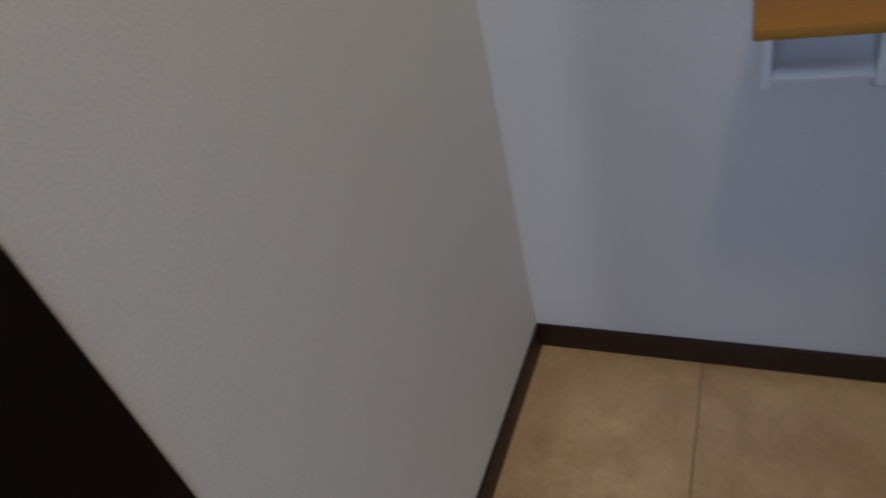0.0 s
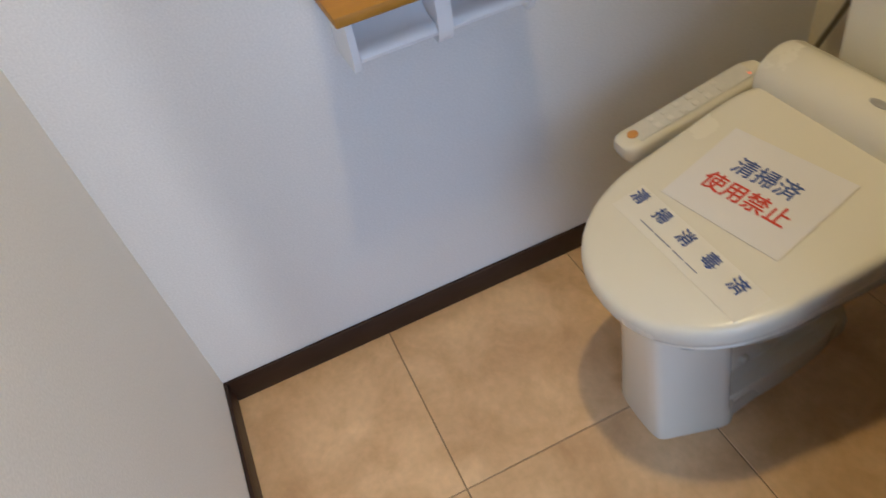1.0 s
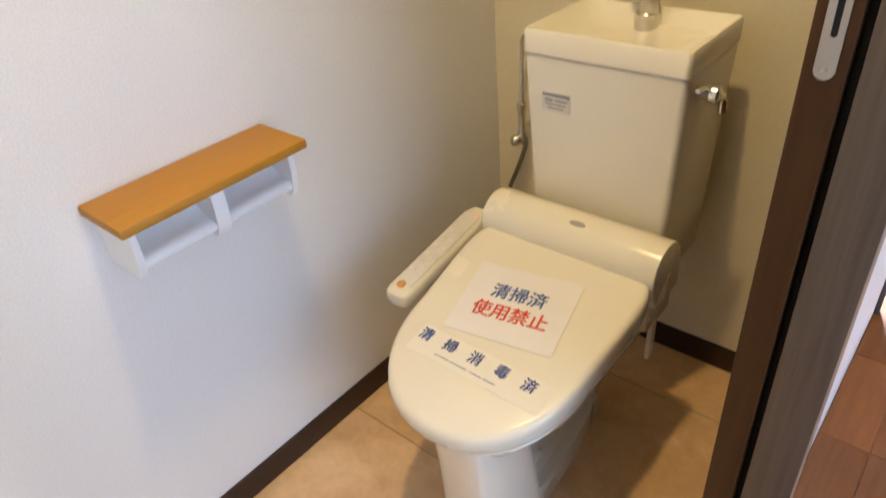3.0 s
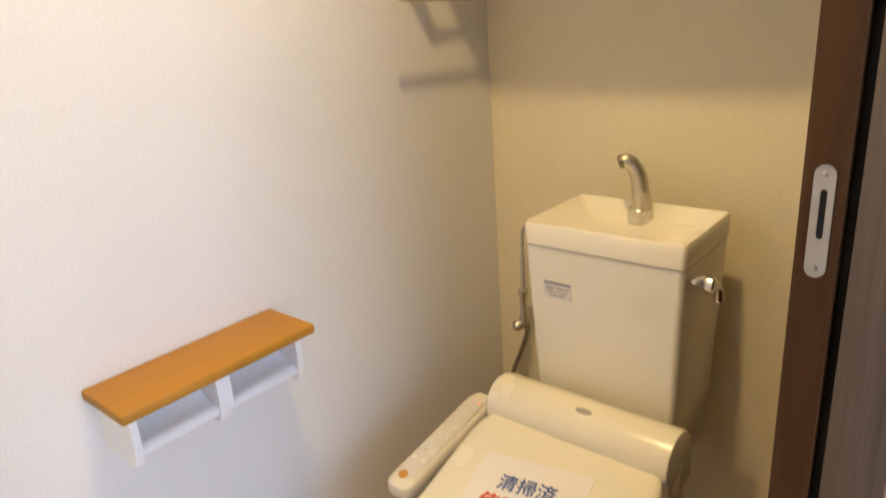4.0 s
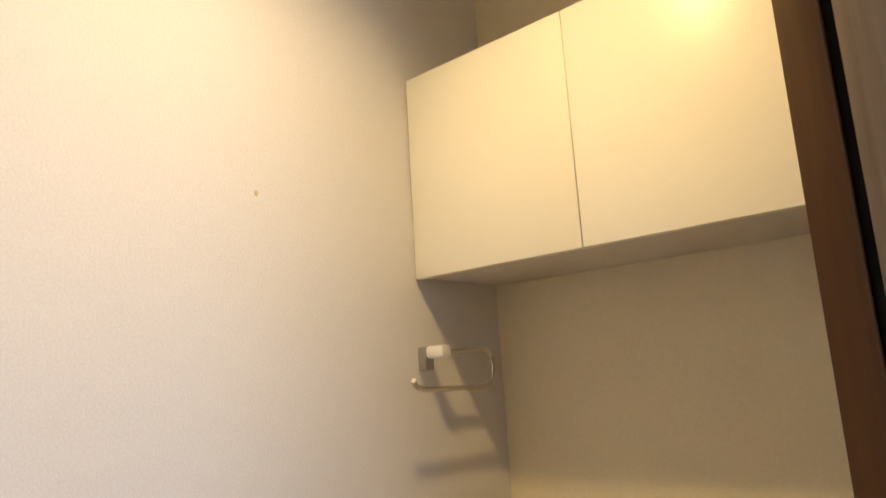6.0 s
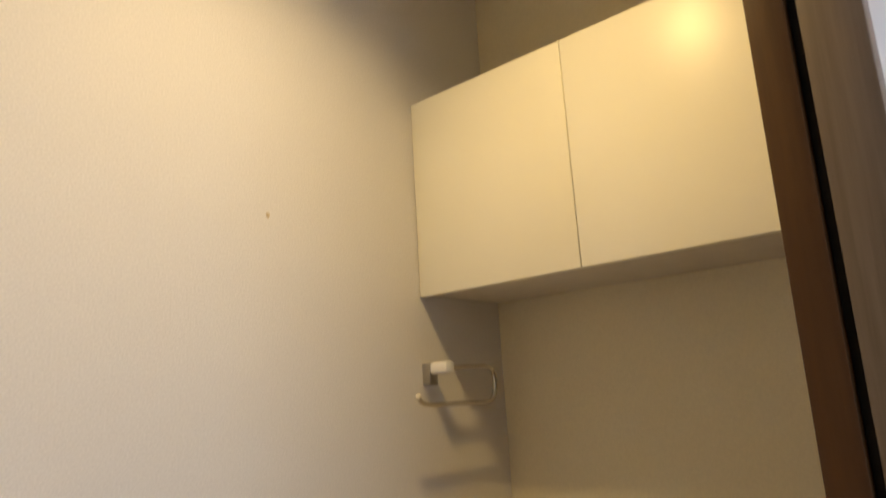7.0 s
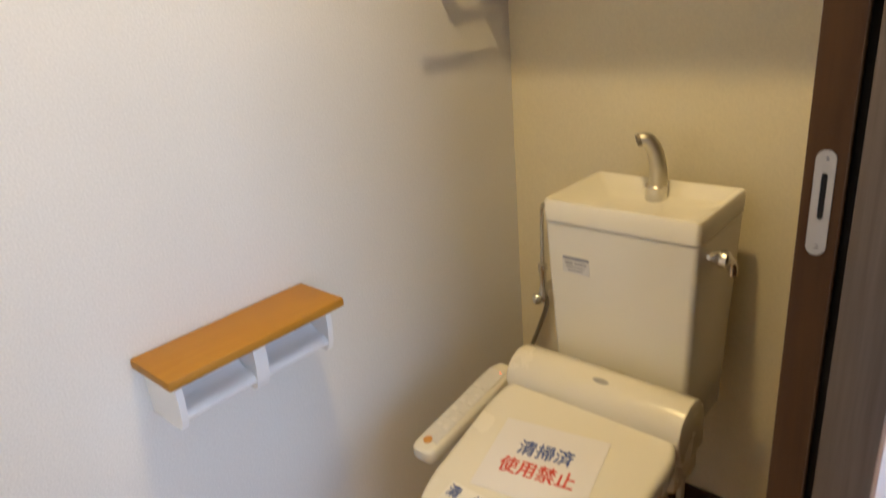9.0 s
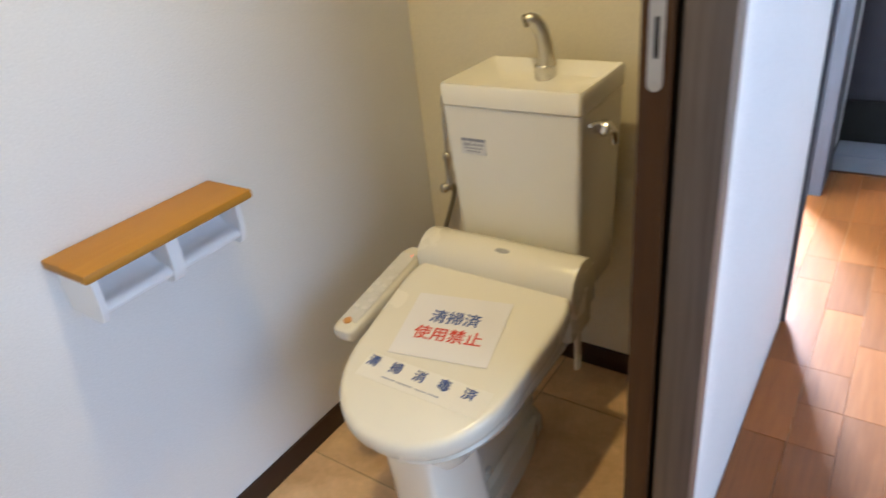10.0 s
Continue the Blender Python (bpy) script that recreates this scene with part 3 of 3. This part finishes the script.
# ---- towel hanger ----
hang = thing("towel_hanger", "chrome towel hanger with a square white cap on the wall", "towel hanger", at=(0.013, 1.190, 1.345))
part("wall_plate", boxes((-0.013, 0.010, -0.030, -0.004, -0.019, 0.028), bevel=0.003), M_SATIN, hang)
part("cap", boxes((0.010, 0.058, -0.032, -0.002, 0.004, 0.029), bevel=0.007), M_WHITE, hang, "pale square cap")
part("bar", tube([(0.050, -0.01, 0.015), (0.053, 0.06, 0.017), (0.054, 0.100, 0.017), (0.054, 0.127, 0.010), (0.054, 0.137, -0.016), (0.054, 0.130, -0.046), (0.054, 0.104, -0.060), (0.054, 0.02, -0.059),
                  (0.054, -0.06, -0.058), (0.054, -0.100, -0.054), (0.057, -0.116, -0.045), (0.062, -0.124, -0.038)], 0.0053, 12), M_CHROME, hang, "bent chrome bar")

scuff = thing("wall_mark", "small yellowed scuff on the white wallpaper", "mark", at=(0, 0.776, 1.639))
part("spot", loft([[(0.0006, 0.004 * math.cos(a) * (1 + 0.3 * math.sin(3 * a)), 0.006 * math.sin(a)) for a in [2 * math.pi * i / 12 for i in range(12)]],
                   [(0.0012, 0.002 * math.cos(a), 0.003 * math.sin(a)) for a in [2 * math.pi * i / 12 for i in range(12)]]]), M_SCUFF, scuff)

# ---- hall and the rooms beside it ----
structure("trim_hall", boxes((HX, HX + 0.012, 1.866, 1.889, 0, 2.03), bevel=0.0012), M_POST, "grey wooden trim at the end of the hall wall", "trim")
structure("wall_hall_side", boxes((0, HX, 1.75, 1.89, -0.05, 2.5)), M_WALL, "white wall end beside the hall", "wall")
# the post's depth beyond y 2.87 is added to block light onto the floor
structure("wall_hall_far", boxes((0.78, 0.885, 2.77, 3.05, -0.05, 2.5), (0.3, 0.885, 2.77, 2.87, 2.0, 2.5)), M_POST, "grey post at the hall's far opening, deepened to block side-room light", "wall")
# the opening's south edge is set to keep daylight off the cistern's side
structure("wall_across", boxes((1.78, 1.88, 1.45, 4.4, -0.05, 2.5), (1.78, 1.88, -1.6, -0.62, -0.05, 2.5), (1.78, 1.88, -0.62, 1.45, 2.05, 2.5)), M_WALL,
          "white wall across the hall with a wide opening", "wall")
# unseen; given the dark casing colour so less light bounces onto the cistern
structure("wall_hall_end", boxes((W, 3.5, -1.6, -1.5, -0.05, 2.5)), M_CASING, "unseen wall closing the hall, coloured dark to cut bounced daylight", "wall")
structure("wall_room_across", boxes((3.3, 3.4, -1.6, -0.85, -0.05, 2.5), (3.3, 3.4, 0.95, 2.07, -0.05, 2.5), (3.3, 3.4, 2.33, 4.4, -0.05, 2.5), (3.3, 3.4, -0.85, 0.95, -0.05, 0.35), (3.3, 3.4, -0.85, 0.95, 2.15, 2.5),
                                    (3.3, 3.4, 2.07, 2.33, -0.05, 0.35), (3.3, 3.4, 2.07, 2.33, 2.15, 2.5), (1.88, 3.3, 2.9, 3.0, -0.05, 2.5)), M_WALL, "white wall with two window openings", "wall")
structure("wall_room_side", boxes((-1.7, -0.6, 4.2, 4.3, -0.05, 2.5), (-0.6, 0.8, 4.2, 4.3, -0.05, 0.3), (-0.6, 0.8, 4.2, 4.3, 2.25, 2.5), (0.8, 0.86, 3.05, 4.3, -0.05, 2.5), (-1.8, -1.7, 1.75, 4.3, -0.05, 2.5),
                                  (-1.7, 0, 1.75, 1.89, -0.05, 2.5)), M_WALL, "white walls of the side room with a window opening", "wall")
tagged(structure("floor_hall_base", boxes((-1.7, 3.5, 1.56, 3.05, -0.06, -0.012), (0.86, 3.5, -1.6, 1.56, -0.06, -0.012), (-1.7, 0.8, 3.05, 4.3, -0.06, -0.012)), M_GAP, "dark gaps under the floorboards", "floor"))
structure("floor_side", boxes((-1.7, -0.52, 1.89, 4.2, -0.012, 0), (-0.52, 0.8, 3.05, 4.2, -0.012, 0), (1.80, 3.3, -1.5, 2.9, -0.012, 0)), M_WOOD, "red-brown wooden floor of the side rooms", "floor")
structure("floor_porch", boxes((0.86, 1.78, 3.05, 3.58, -0.12, -0.07)), M_GAP, "sunken porch floor", "floor")
porch = bpy.data.objects["floor_porch"]
structure("wall_porch", boxes((0.86, 1.78, 3.58, 3.68, 0.14, 2.5)), M_DOOR, "dark blue-black entrance door and wall", "door")
structure("porch_sill", boxes((0.86, 1.78, 3.565, 3.68, -0.12, 0.137), bevel=0.003), M_RUBBER, "black sill under the entrance door", "trim")
structure("porch_step", boxes((0.86, 1.78, 3.03, 3.05, -0.07, 0.002), bevel=0.002), M_FRAME, "dark wooden step edge at the porch", "trim")


def slab(w, l, h, bevel):
    bm = bmesh.new()
    b = bevel
    lo = [bm.verts.new(p) for p in ((0, 0, -h), (w, 0, -h), (w, l, -h), (0, l, -h))]
    mid = [bm.verts.new(p) for p in ((0, 0, -b), (w, 0, -b), (w, l, -b), (0, l, -b))]
    top = [bm.verts.new(p) for p in ((b, b, 0), (w - b, b, 0), (w - b, l - b, 0), (b, l - b, 0))]
    for a, c in ((lo, mid), (mid, top)):
        for i in range(4):
            bm.faces.new((a[i], a[(i + 1) % 4], c[(i + 1) % 4], c[i]))
    bm.faces.new(top)
    return bm


for yy in (3.06, 3.37):
    for xx in (0.865, 1.17, 1.475):
        part("tile", slab(0.30, 0.30 if yy < 3.3 else 0.19, 0.02, 0.003), M_PORCH, porch).location = (xx, yy, -0.055)

# tan floor tiles of the lavatory
floor = structure("floor", boxes((0, XJ, 0, L, -0.06, -0.0022)), M_JOINT, "tan stone-look floor tiles with thin brown joints", "floor")
for xa, xb in ((0.0, 0.4185), (0.4185, XJ)):
    for ya, yb in ((0.0, 0.361), (0.361, 0.820), (0.820, 1.277), (1.277, L)):
        part("tile", slab(xb - xa - 0.003, yb - ya - 0.003, 0.004, 0.0008), M_TILE, floor).location = (xa + 0.0015, ya + 0.0015, 0)

# boards of the hall floor
hall_floor = bpy.data.objects["floor_hall_base"]
shared = {}
rnd = random.Random(5)
BW = 0.1010


def board(x, y, w, l):
    key = (round(w, 3), round(l, 2))
    if key not in shared:
        bm = slab(w - 0.0008, l - 0.0008, 0.012, 0.0005)
        ob = part("board", bm, M_WOOD, hall_floor)
        shared[key] = ob.data
    else:
        ob = new("board", shared[key])
        ob.parent = hall_floor
    ob.location = (x, y, 0)


k = 0
x = HX + 0.002
while x < 1.78:
    y = -1.5
    l = rnd.choice((0.1515, 0.303))
    while y < 3.03:
        l = min(l, 3.03 - y)
        if l > 0.03:
            board(x, y, BW, l)
        y += l
        l = rnd.choice((0.1515, 0.303, 0.303, 0.4545))
    x += BW
x = HX + 0.002 - BW
while x > -0.5:
    y = 1.90
    while y < 3.03:
        l = min(rnd.choice((0.1515, 0.303, 0.4545)), 3.03 - y)
        if l > 0.03:
            board(x, y, BW, l)
        y += l
    x -= BW
